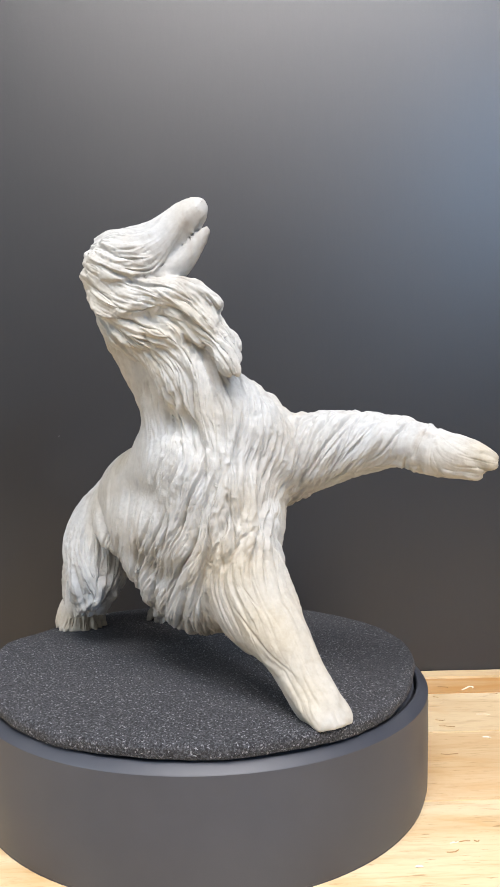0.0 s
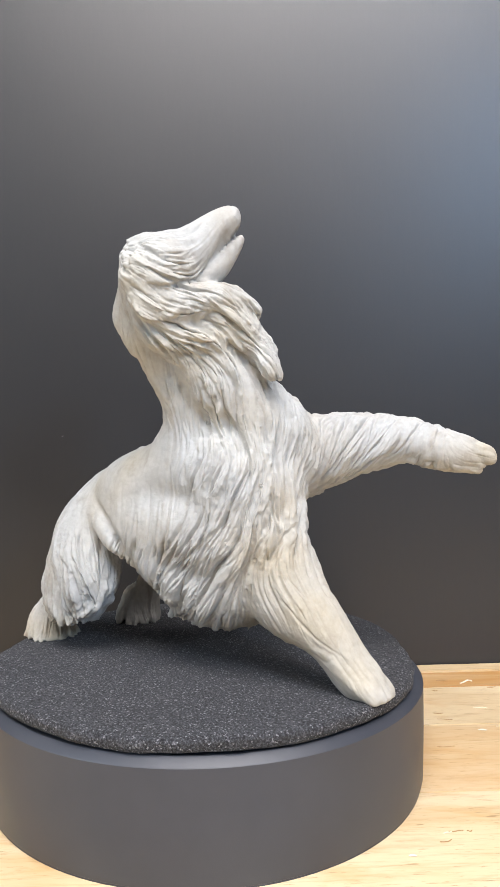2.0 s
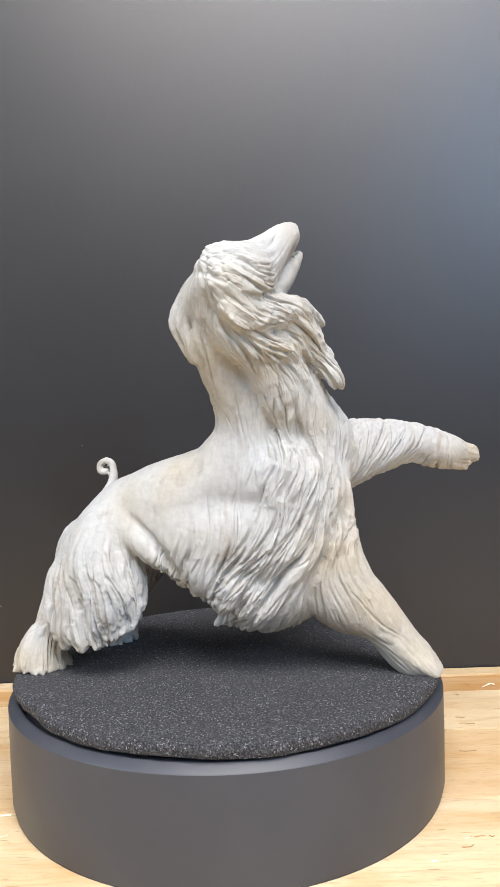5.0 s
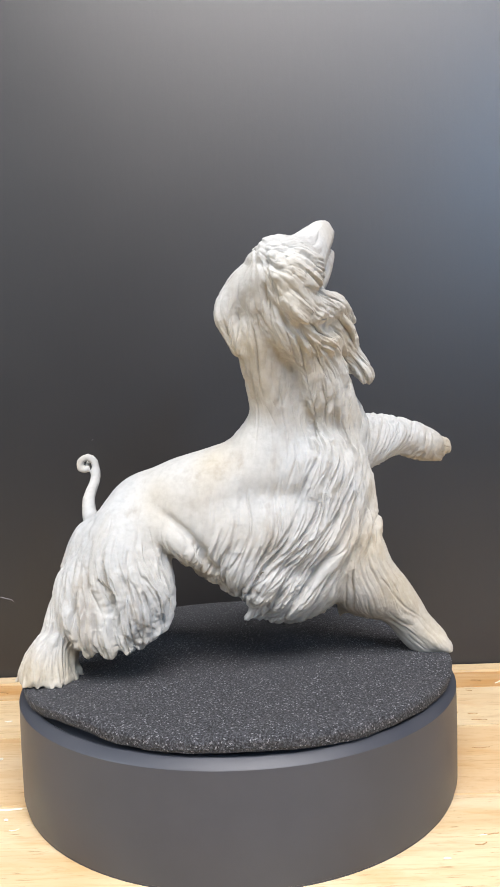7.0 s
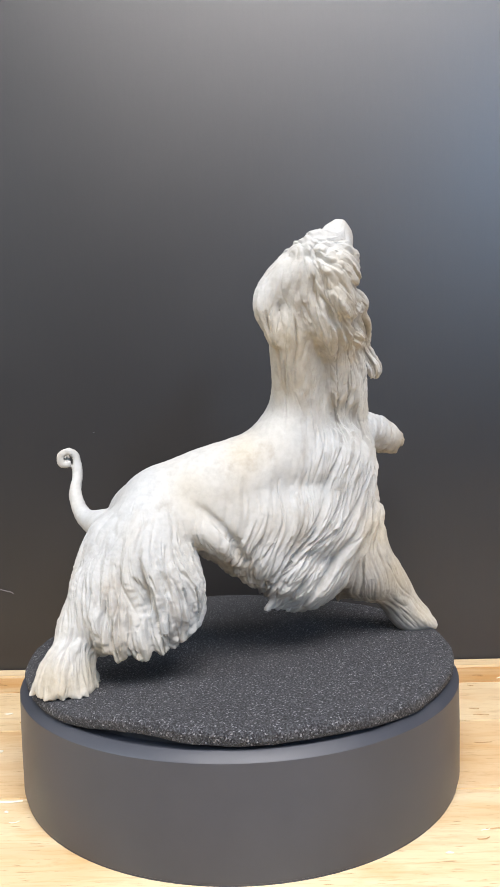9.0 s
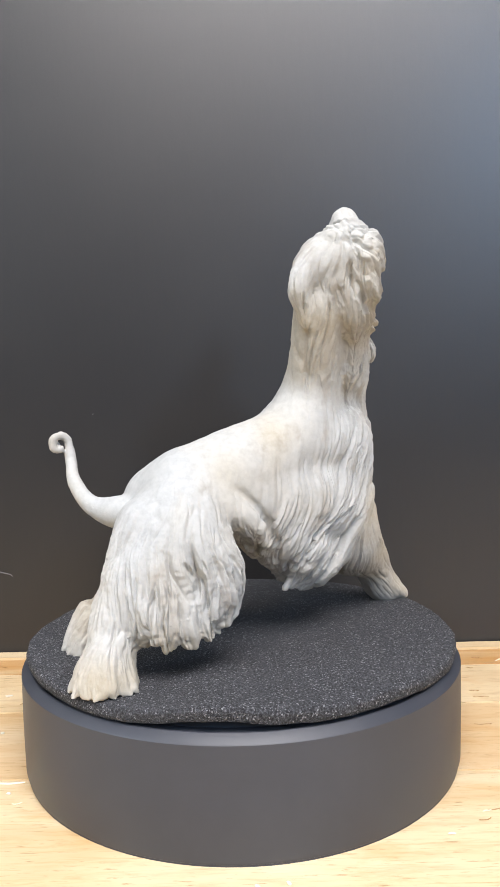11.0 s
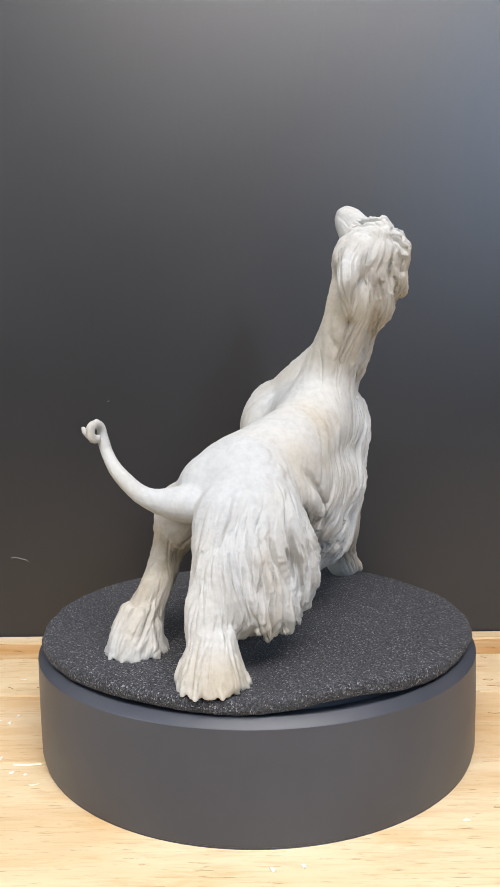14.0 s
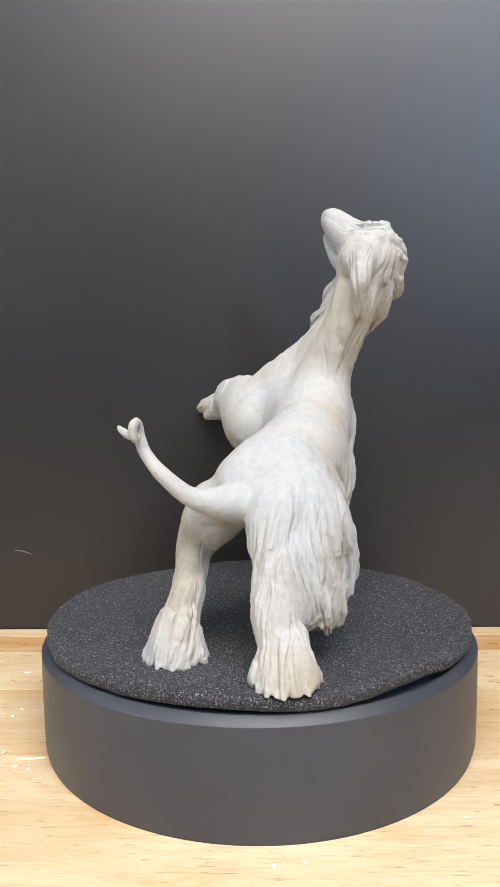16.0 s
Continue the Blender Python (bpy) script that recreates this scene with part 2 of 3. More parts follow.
def marks(wall, boards):
    """Chalky scratches on the wall, chips and dents in the boards."""
    y = WALL_Y - 0.0003
    chalk = material("chalk_grey", (0.16, 0.16, 0.17), 0.9)
    pale = material("splintered_wood", (0.85, 0.78, 0.62), 0.8)
    dark = material("dark_dent", (0.42, 0.26, 0.12), 0.8)
    for name, path, wide in (
            ("scratch", [(-0.201, y, 0.0662), (-0.197, y, 0.0668), (-0.1925, y, 0.0655), (-0.1885, y, 0.0645), (-0.1868, y, 0.0630)], 0.0005),
            ("scratch", [(-0.118, y, 0.192), (-0.1172, y, 0.1922), (-0.1165, y, 0.1925)], 0.0004),
            ("scratch", [(0.02, y, 0.175), (0.0204, y, 0.1757), (0.021, y, 0.176)], 0.0004)):
        part(name, streak(bmesh.new(), path, wide, (0, -1, 0)), chalk, wall, "faint pale scratch in the black paint")
    rng = random.Random(12)
    rear, back, middle, near = boards
    part("chip", streak(bmesh.new(), [(0.188, 0.113, 0.0003), (0.192, 0.116, 0.0003), (0.196, 0.120, 0.0003), (0.199, 0.119, 0.0003), (0.198, 0.116, 0.0003)], 0.0010, (0, 0, 1)), pale, rear, "pale hooked chip in the wood")
    part("chip", streak(bmesh.new(), [(-0.131, -0.0495, 0.0003), (-0.124, -0.0500, 0.0003), (-0.116, -0.0490, 0.0003)], 0.0011, (0, 0, 1)), pale, near, "pale splinter along a joint")
    for i in range(70):
        x = rng.choice((rng.uniform(0.13, 0.24), rng.uniform(-0.26, -0.13), rng.uniform(-0.2, 0.2)))
        yy = rng.uniform(-0.23, 0.13)
        if math.hypot(x, yy) < 0.131:
            continue
        a, l = rng.gauss(0, 0.35), rng.uniform(0.002, 0.011)
        p = [(x + k * l * math.cos(a), yy + k * l * math.sin(a) + 0.0006 * math.sin(5 * k + i), 0.0002) for k in (0, 0.33, 0.66, 1)]
        host = rear if yy > 0.108 else back if yy > 0.04 else middle if yy > -0.046 else near
        light = rng.random() < 0.35
        part("chip" if light else "dent", streak(bmesh.new(), p, rng.uniform(0.00012, 0.0003), (0, 0, 1)), pale if light else dark, host)


def clay_crumbs():
    """Pale crumbs of clay and shavings left on the table."""
    rng = random.Random(8)
    crumb = material("dry_clay_crumb", (0.78, 0.74, 0.65), 0.9)
    spots = [(-0.148, 0.010), (-0.150, 0.0), (-0.140, -0.043), (-0.129, -0.058), (-0.121, -0.060), (0.096, -0.103), (0.020, -0.135), (0.007, -0.137), (-0.163, 0.067), (0.176, 0.03), (0.168, -0.05)]
    for x, y in spots:
        bm = bmesh.new()
        bmesh.ops.create_icosphere(bm, subdivisions=2, radius=1.0)
        a, b, h = rng.uniform(0.0012, 0.0030), rng.uniform(0.0006, 0.0011), rng.uniform(0.0004, 0.0008)
        for v in bm.verts:
            k = 1 + 0.35 * noise.noise(v.co * 1.7 + Vector((x * 900, y * 900, 0)))
            v.co = Vector((v.co.x * a * k, v.co.y * b * k + 0.25 * a * v.co.x ** 2, max(v.co.z, -0.7) * h * k))
        ob = new("clay_crumb", mesh_of("clay_crumb", bm, crumb, True))
        ob.matrix_world = pose(x, y, 0.0005, 0, 0, rng.uniform(0, 180))
        tagged(ob, "tiny pale grey clay crumb lying on the table", "crumb", group="clay crumbs on the table")


PAD_TOP = 0.0665
RATE = 8.4545


def turntable():
    top = new("turntable", None)
    tagged(top, "round dark grey plastic display turntable on the table", "turntable")
    base = part("base", lathe(bmesh.new(), [(0.1225, 0.0), (0.1238, 0.0012), (0.1245, 0.004), (0.125, 0.03), (0.125, 0.0541), (0.1247, 0.0546), (0.1203, 0.0577), (0.1194, 0.0578), (0.1188, 0.0570), (0.1186, 0.050)], 220), DRUM, top, smooth=True)
    foot = part("foot_ring", lathe(bmesh.new(), [(0.118, -0.0), (0.1235, 0.0), (0.1235, 0.0015), (0.118, 0.0015)], 120, False), DRUM, top, "thin base edge")
    platter = part("platter", lathe(bmesh.new(), [(0.117, 0.0505), (0.1178, 0.052), (0.1172, 0.0562), (0.116, 0.0566), (0.1125, 0.0566), (0.112, 0.0591)], 160), DRUM, top, "turning top disc", smooth=True)
    return top, platter


def foam_pad():
    """A disc of cut foam: wavy outline, rounded rim, slightly lifted edge."""
    bm = bmesh.new()
    steps, rings = 260, []
    prof = [(0.0, 1.0), (0.5, 1.0), (0.8, 1.0), (0.93, 1.0), (0.975, 0.98), (0.992, 0.9), (1.0, 0.7), (1.0, 0.35), (0.992, 0.08), (0.97, 0.0), (0.5, 0.0)]
    for f, h in prof:
        ring = []
        for i in range(steps):
            a = 2 * math.pi * i / steps
            c, s = math.cos(a), math.sin(a)
            r = 0.1222 + 0.0016 * noise.noise((c * 1.6, s * 1.6, 3.1)) + 0.0008 * noise.noise((c * 9, s * 9, 1.0))
            r -= 0.0055 * max(0.0, 1 - abs(((math.degrees(a) + 18 + 180) % 360) - 180) / 26)
            lift = 0.0016 * noise.noise((c * 2.2, s * 2.2, 7.7)) * f ** 4
            off = (math.degrees(a) - 172 + 180) % 360 - 180
            lift += (0.0034 * math.exp(-(off / 11) ** 2) - 0.0010 * math.exp(-((off + 24) / 12) ** 2)) * f ** 7
            r += 0.0005 * noise.noise((c * 26, s * 26, h * 2.5)) if h < 0.95 else 0.0
            z = -0.0074 * (1 - h) + lift + 0.0003 * noise.noise((c * f * 30, s * f * 30, 2.0))
            ring.append(bm.verts.new((c * f * r, s * f * r, z)) if f else None)
        rings.append(ring)
    centre = bm.verts.new((0, 0, 0))
    for i in range(steps):
        bm.faces.new((centre, rings[1][i], rings[1][(i + 1) % steps]))
    for a, b in zip(rings[1:], rings[2:]):
        for i in range(steps):
            j = (i + 1) % steps
            bm.faces.new((a[i], b[i], b[j], a[j]))
    bm.faces.new(rings[-1])
    bmesh.ops.recalc_face_normals(bm, faces=bm.faces[:])
    ob = new("foam_pad", mesh_of("foam_pad", bm, FOAM, True))
    return tagged(ob, "round cut pad of black speckled foam on the turntable", "pad")


# ---- the sculpture: limbs as chains of (ahead, left, up, radius) in millimetres ----
VOX = 0.00135
LOW, HIGH = np.array([-0.135, -0.105, -0.004]), np.array([0.165, 0.105, 0.258])


class Clay:
    """A solid grown from soft-joined round cones on a grid, skinned by surface nets."""

    def __init__(self):
        self.n = np.ceil((HIGH - LOW) / VOX).astype(int)
        self.f = np.full(self.n, 0.02, np.float32)
        self.ax = [(LOW[i] + VOX * np.arange(self.n[i])).astype(np.float32) for i in range(3)]

    def cone(self, a, b, ra, rb, k, cut=False):
        lo, hi = np.minimum(a - ra, b - rb) - k - 0.006, np.maximum(a + ra, b + rb) + k + 0.006
        i0 = np.clip(((lo - LOW) / VOX).astype(int), 0, self.n)
        i1 = np.clip(((hi - LOW) / VOX).astype(int) + 2, 0, self.n)
        if (i1 <= i0).any():
            return
        sl = tuple(slice(p, q) for p, q in zip(i0, i1))
        x, y, z = (self.ax[i][sl[i]] - np.float32(a[i]) for i in range(3))
        d = (b - a).astype(np.float32)
        dd = float(d @ d) + 1e-12
        x, y, z = x[:, None, None], y[None, :, None], z[None, None, :]
        t = np.clip((x * d[0] + y * d[1] + z * d[2]) / np.float32(dd), 0, 1)
        g = np.sqrt((x - t * d[0]) ** 2 + (y - t * d[1]) ** 2 + (z - t * d[2]) ** 2) - (ra + t * np.float32(rb - ra))
        f = self.f[sl]
        if cut:
            f, g = -f, g
        w = np.maximum(k - np.abs(f - g), 0) / np.float32(k)
        r = np.minimum(f, g) - w * w * np.float32(k / 4)
        self.f[sl] = -r if cut else r

    def chain(self, pts, k=6.0, steps=4, cut=False):
        p = np.array(pts, float) / 1000
        ext = np.vstack([2 * p[0] - p[1], p, 2 * p[-1] - p[-2]])
        out = []
        for i in range(len(p) - 1):
            a, b, c, d = ext[i:i + 4]
            for j in range(steps):
                t = j / steps
                out.append(0.5 * (2 * b + (c - a) * t + (2 * a - 5 * b + 4 * c - d) * t * t + (3 * b - a - 3 * c + d) * t ** 3))
        out.append(p[-1])
        for a, b in zip(out, out[1:]):
            self.cone(a[:3], b[:3], max(a[3], 0.0006), max(b[3], 0.0006), k / 1000, cut)

    def lay_locks(self, flow, count, long, broad, floor, least):
        """Strands of clay draped on the solid, following the coat."""
        rng = np.random.default_rng(count)
        near = np.argwhere(np.abs(self.f) < 0.0006)
        seeds = LOW + VOX * near[rng.choice(len(near), count * 12)]
        base, done = self.f.copy(), 0

        def field(p):
            i = (p - LOW) / VOX
            g = [trilinear(base, (i + d)[None], False)[0] - trilinear(base, (i - d)[None], False)[0] for d in np.eye(3)]
            g = np.array(g) / (np.linalg.norm(g) + 1e-9)
            return trilinear(base, i[None], False)[0], g

        for p in seeds:
            way = trilinear(flow, ((p - LOW) / FLOW_STEP)[None], False)[0]
            if done >= count or way[3] < least or p[2] < floor:
                continue
            done += 1
            length, wide = rng.uniform(*long), rng.uniform(*broad)
            pts, n = [], 15
            for i in range(n):
                v, g = field(p)
                p = p - g * v
                r = wide * min(1.0, way[3]) * (0.35 + 0.75 * math.sin(math.pi * (0.12 + 0.8 * i / (n - 1))))
                pts.append((*(p - g * r * 0.45), r))
                d = trilinear(flow, ((p - LOW) / FLOW_STEP)[None], False)[0, :3]
                d = d - g * (d @ g)
                p = p + d / (np.linalg.norm(d) + 1e-9) * length / n
            for a, b in zip(pts, pts[1:]):
                self.cone(np.array(a[:3]), np.array(b[:3]), a[3], b[3], 0.0005)

    def skin(self):
        f = np.maximum(self.f, (-0.0008 - self.ax[2])[None, None, :])
        s = f < 0
        n = self.n - 1
        corners = [(i, j, k) for i in (0, 1) for j in (0, 1) for k in (0, 1)]
        count = np.zeros(n, np.int8)
        for c in corners:
            count += s[c[0]:c[0] + n[0], c[1]:c[1] + n[1], c[2]:c[2] + n[2]]
        cell = np.argwhere((count > 0) & (count < 8))
        val = {c: f[tuple((cell + c).T)] for c in corners}
        acc, num = np.zeros((len(cell), 3)), np.zeros(len(cell))
        for a in corners:
            for axis in range(3):
                if a[axis]:
                    continue
                b = list(a)
                b[axis] = 1
                va, vb = val[a], val[tuple(b)]
                hit = (va < 0) != (vb < 0)
                t = va[hit] / (va[hit] - vb[hit])
                q = np.tile(np.array(a, float), (hit.sum(), 1))
                q[:, axis] = t
                acc[hit] += q
                num[hit] += 1
        verts = LOW + VOX * (cell + acc / num[:, None])
        index = np.full(n, -1, np.int64)
        index[tuple(cell.T)] = np.arange(len(cell))
        quads = []
        for axis in range(3):
            u, v = (axis + 1) % 3, (axis + 2) % 3
            lo, up = [slice(0, m) for m in n], [slice(0, m) for m in n]
            up[axis] = slice(1, n[axis] + 1)
            a, b = s[tuple(lo)], s[tuple(up)]
            e = np.argwhere(a != b)
            e = e[(e[:, u] > 0) & (e[:, v] > 0)]
            inside = a[tuple(e.T)]
            eu, ev = np.eye(3, dtype=int)[u], np.eye(3, dtype=int)[v]
            q = np.stack([index[tuple((e - x).T)] for x in (eu * 0, eu, eu + ev, ev)], 1)
            q[~inside] = q[~inside][:, ::-1]
            quads.append(q)
        quads = np.vstack(quads)
        return verts, quads[(quads >= 0).all(1)]


def trilinear(grid, p, wrap=True):
    i = np.floor(p).astype(int)
    t = p - i
    shape = np.array(grid.shape[:3])
    out = 0
    for c in ((a, b, d) for a in (0, 1) for b in (0, 1) for d in (0, 1)):
        j = i + c
        j = j % shape if wrap else np.clip(j, 0, shape - 1)
        w = np.prod(np.where(np.array(c), t, 1 - t), axis=1)
        g = grid[j[:, 0], j[:, 1], j[:, 2]]
        out = out + (w[:, None] * g if g.ndim == 2 else w * g)
    return out


FLOW_STEP = 0.0026


def coat_flow(hints):
    """A grid of unit ways and carving depths, blended from hints of place, way and depth."""
    shape = np.ceil((HIGH - LOW) / FLOW_STEP).astype(int) + 1
    at = np.stack(np.meshgrid(*[LOW[i] + FLOW_STEP * np.arange(shape[i]) for i in range(3)], indexing="ij"), -1).reshape(-1, 3)
    field, depth, total = np.zeros_like(at), np.zeros(len(at)), np.zeros(len(at))
    for h in hints:
        d = np.array(h[3:6], float)
        w = 1 / (((at - np.array(h[:3]) / 1000) ** 2).sum(1) + 0.007 ** 2) ** 2.0
        field += w[:, None] * (d / np.linalg.norm(d))
        depth += w * h[6]
        total += w
    field /= np.linalg.norm(field, axis=1, keepdims=True) + 1e-9
    wave = np.sin(at[:, ::-1] * 150 + np.sin(at[:, [1, 2, 0]] * 110) * 1.5) * 0.16
    field += wave
    field /= np.linalg.norm(field, axis=1, keepdims=True) + 1e-9
    return np.concatenate([field, (depth / total)[:, None]], 1).reshape(*shape, 4)


def comb(verts, flow, size, reach, seed):
    """Noise smeared along the lie of the coat."""
    cells = np.random.default_rng(seed).normal(size=(60, 60, 60)).astype(np.float32)
    for axis in range(3):
        after = np.roll(cells, -1, axis)
        cells = np.stack([cells, (2 * cells + after) / 3, (cells + 2 * after) / 3], axis + 1)
        shape = list(cells.shape)
        shape[axis:axis + 2] = [shape[axis] * 3]
        cells = cells.reshape(shape)
    grid, fine = cells.ravel(), np.int32(180)
    half = int(reach / (size * 0.6))
    top = (np.array(flow.shape[:3]) - 1).astype(np.int32)
    way_of = (flow[..., :3] * reach / half).astype(np.float32).reshape(-1, 3)
    low, scale = LOW.astype(np.float32), np.float32(3 / size)
    acc, dither = np.zeros(len(verts), np.float32), np.random.default_rng(seed + 50)
    for way in (1, -1):
        p = verts.astype(np.float32)
        for i in range(half):
            k = ((p + np.float32(1)) * scale + dither.random(p.shape, dtype=np.float32)).astype(np.int32) % fine
            acc += np.float32(1 - i / half) * grid[(k[:, 0] * fine + k[:, 1]) * fine + k[:, 2]]
            k = np.clip(((p - low) / np.float32(FLOW_STEP) + dither.random(p.shape, dtype=np.float32)).astype(np.int32), 0, top)
            p = p + np.float32(way) * way_of[(k[:, 0] * (top[1] + 1) + k[:, 1]) * (top[2] + 1) + k[:, 2]]
    return acc / (acc.std() + 1e-9)


def sculpture():
    c = Clay()
    # trunk, its upper and lower line
    c.chain([(-57.6, -10.8, 81.5, 17.5), (-24.2, -29.5, 93, 21.8), (16.8, -28.0, 107, 19.8), (43.0, -20.3, 110.5, 28.0), (48.4, -15.2, 86.2, 28.5)], 8)
    c.chain([(-12.7, -32, 77, 20), (11.8, -30, 59, 18), (36.1, -19.5, 45, 19.5), (55.7, -14.7, 74.0, 23.5)], 8)
    c.chain([(-25, -30, 84, 20), (10, -29, 80, 22.5), (42, -24, 77, 24)], 8)
    # neck: nape line and throat line
    c.chain([(14.9, -32, 110.5, 18), (29, -34, 137, 13.8), (20, -53.5, 177, 10.5), (29, -58, 202, 12)], 7)
    c.chain([(56.6, 1, 120, 23.6), (53, -23, 142, 17), (46, -44, 168, 13)], 7)
    # head
    c.chain([(14, -58, 202, 10.5), (32.5, -62.5, 208.5, 16), (34, -61, 209, 14)], 6)
    c.chain([(38, -56.5, 214, 12.5), (44, -47.5, 222, 8.8), (54.2, -34.9, 235.2, 6.2)], 4)
    c.chain([(46, -47, 205, 7), (52.5, -39, 213, 4.8), (58.5, -31.6, 226, 2.7)], 2)
    # swept locks and the ear
    c.chain([(31, -78.5, 205, 4.8), (40, -68, 190, 9), (58, -44.5, 196, 6.2), (67.5, -30, 190, 3.6)], 3)
    c.chain([(22, -69, 192, 5.5), (41, -58, 176.5, 10.5), (63.5, -29.5, 174, 8), (77, -29, 159.5, 3.6)], 3)
    c.chain([(11.5, -61, 207, 6), (2.5, -60, 191, 5.4), (8.5, -58, 172, 3.4)], 3)
    c.chain([(42, -54, 187, 9), (58, -40, 185, 7.5), (66, -32, 180, 5)], 3)
    # raised fore leg
    c.chain([(42.5, 10, 108, 22), (73, 26, 119.5, 17.6), (104, 47, 123.8, 10.8), (125, 57.5, 117.8, 8.8), (132, 71, 115.4, 7.8)], 6)
    # standing fore leg
    c.chain([(63.5, -19.6, 86, 13.5), (72, -13, 46, 18.3), (92, -9.5, 30, 10.4), (105.5, -5, 11, 8.8), (115, -4.5, 4, 7)], 6)
    # thigh, hock and foot
    c.chain([(-47, -25, 87, 21.5), (-57, -40, 66, 20), (-47, -48, 47, 14.8), (-53, -50, 31, 12)], 6)
    c.chain([(-72, -30.5, 71.5, 16), (-86, -32.7, 48, 9.5), (-94, -33.5, 29, 9.2), (-97, -37.5, 14, 9), (-100, -39.5, 4, 9.5)], 5)
    c.chain([(-66, -37, 64, 17), (-71, -43, 44, 14.5), (-69, -46, 28, 11)], 6)
    c.chain([(-82, -36, 52, 12), (-82, -40, 34, 10), (-80, -43, 24, 6)], 6)
    # far hind leg
    c.chain([(-58, 5.5, 69.5, 16), (-55.5, 18.5, 50.5, 7.8), (-69, 18, 31, 6.8), (-79, 20, 14, 8), (-84, 19, 4, 10.5)], 5)
    # tail
    c.chain([(-74, -10, 76, 9.6), (-86, 6.5, 79.5, 4.7), (-91, 20.5, 91, 3.3), (-89, 31, 102, 2.5), (-89, 33.5, 110, 2.2)], 2)
    c.chain([(-89, 33.5, 110, 2.2), (-90, 33.5, 114.5, 2.1), (-94, 33, 116.8, 2.0), (-98.4, 32.6, 114.5, 1.9), (-98.4, 32, 109.8, 1.7), (-95, 32, 108.4, 1.5), (-93.6, 32, 110.6, 1.2)], 0.8)
    c.chain([(-95, 34, 109.5, 1.6), (-95, 38, 111.5, 1.4), (-94.5, 42, 114.5, 1.0)], 1.5)
    # LOCKS
    rng = random.Random(4)
    # belly fringe, elbow fringe
    for i in range(13):
        u = i / 12
        s, l = 14 + 44 * u, -30 + 14 * u + rng.uniform(-6, 6)
        c.chain([(s + 9, l, 48, 6), (s + 3, l - 1, 37, 4.2), (s - 6 - rng.uniform(0, 6), l - 1, 22 + rng.uniform(-2, 7) + 6 * (1 - u), 0.9)], 2, 3)
    for i in range(6):
        c.chain([(78 - 2 * i, -20 + 2 * i, 46, 6), (74 - 2 * i, -17 + 2 * i, 34, 4), (71 - 2 * i, -15 + 2 * i, 21 + rng.uniform(-1, 5), 0.8)], 2, 3)
    for i in range(9):
        u = i / 8
        s, l = 74 + 34 * u, 20 + 24 * u
        z = 101 + 11 * u
        c.chain([(s, l, z + 12, 5), (s - 2, l - 1, z + 4, 3.4), (s - 4, l - 2, z + 2 + rng.uniform(-3, 4), 0.9)], 2, 3)
    # thigh fringe, flank fold
    for i in range(19):
        u = i / 18
        s, l = -32 - 50 * u, -54 - 4.5 * math.sin(3.1 * u)
        z = 34 - 17 * math.sin(2.2 * u) + rng.uniform(-3, 3)
        c.chain([(s - 6, l + 8, z + 26, 5), (s - 2, l + 1, z + 12, 3.6), (s + 1, l, z, 0.8)], 2, 3)
    c.chain([(-45, -42, 88, 8), (-25, -50, 72, 6), (-14, -44, 60, 3)], 4)
    c.chain([(-36, -53, 91, 0.7), (-27, -53.5, 84, 1.2), (-17, -54, 73, 2.2), (-9, -50, 58, 2.4)], 2, 4, True)
    # hair over the feet
    for x, y, r, n in ((-101, -40, 16, 26), (-85, 19, 15, 24)):
        for i in range(n):
            a = 2 * math.pi * (i + rng.uniform(-0.3, 0.3)) / n
            q = rng.uniform(0.92, 1.12)
            c.chain([(x + 0.4 * r * math.cos(a) + 3, y + 0.4 * r * math.sin(a), 22, 3), (x + 0.72 * r * math.cos(a), y + 0.72 * r * math.sin(a), 9, 2.6), (x + q * r * math.cos(a), y + q * r * math.sin(a), -1, 1.3)], 1.4, 3)
    # toes of the two fore paws
    for i in (-1.5, -0.5, 0.5, 1.5):
        c.chain([(110, -5 + 4.3 * i, 9, 4.2), (117.5, -4.5 + 4.5 * i, 5, 4.0), (123.5 - abs(i), -4 + 4.8 * i, 1.2, 2.8)], 1.5, 3)
        c.chain([(130 - 2.4 * i, 68 + 2.4 * i, 117.5, 4.8), (135.5 - 2.9 * i, 73.5 + 2.9 * i, 117, 4.6), (138.5 - 3.2 * i, 76.5 + 3.2 * i, 114.5, 4.2)], 0.9, 3)
        c.chain([(129 - 2 * i, 67 + 2 * i, 111, 4.6), (134.5 - 2.4 * i, 72.5 + 2.4 * i, 109, 3.8)], 1.2, 3)
    # brow roll, mouth gap
    c.chain([(20, -71, 215.5, 4.6), (28, -69, 221, 5.4), (37, -61.5, 221.5, 4.6)], 2)
    c.chain([(48, -43, 214, 1.0), (55, -36.5, 223, 1.3), (60, -30.5, 233, 1.6)], 1.2, 3, True)
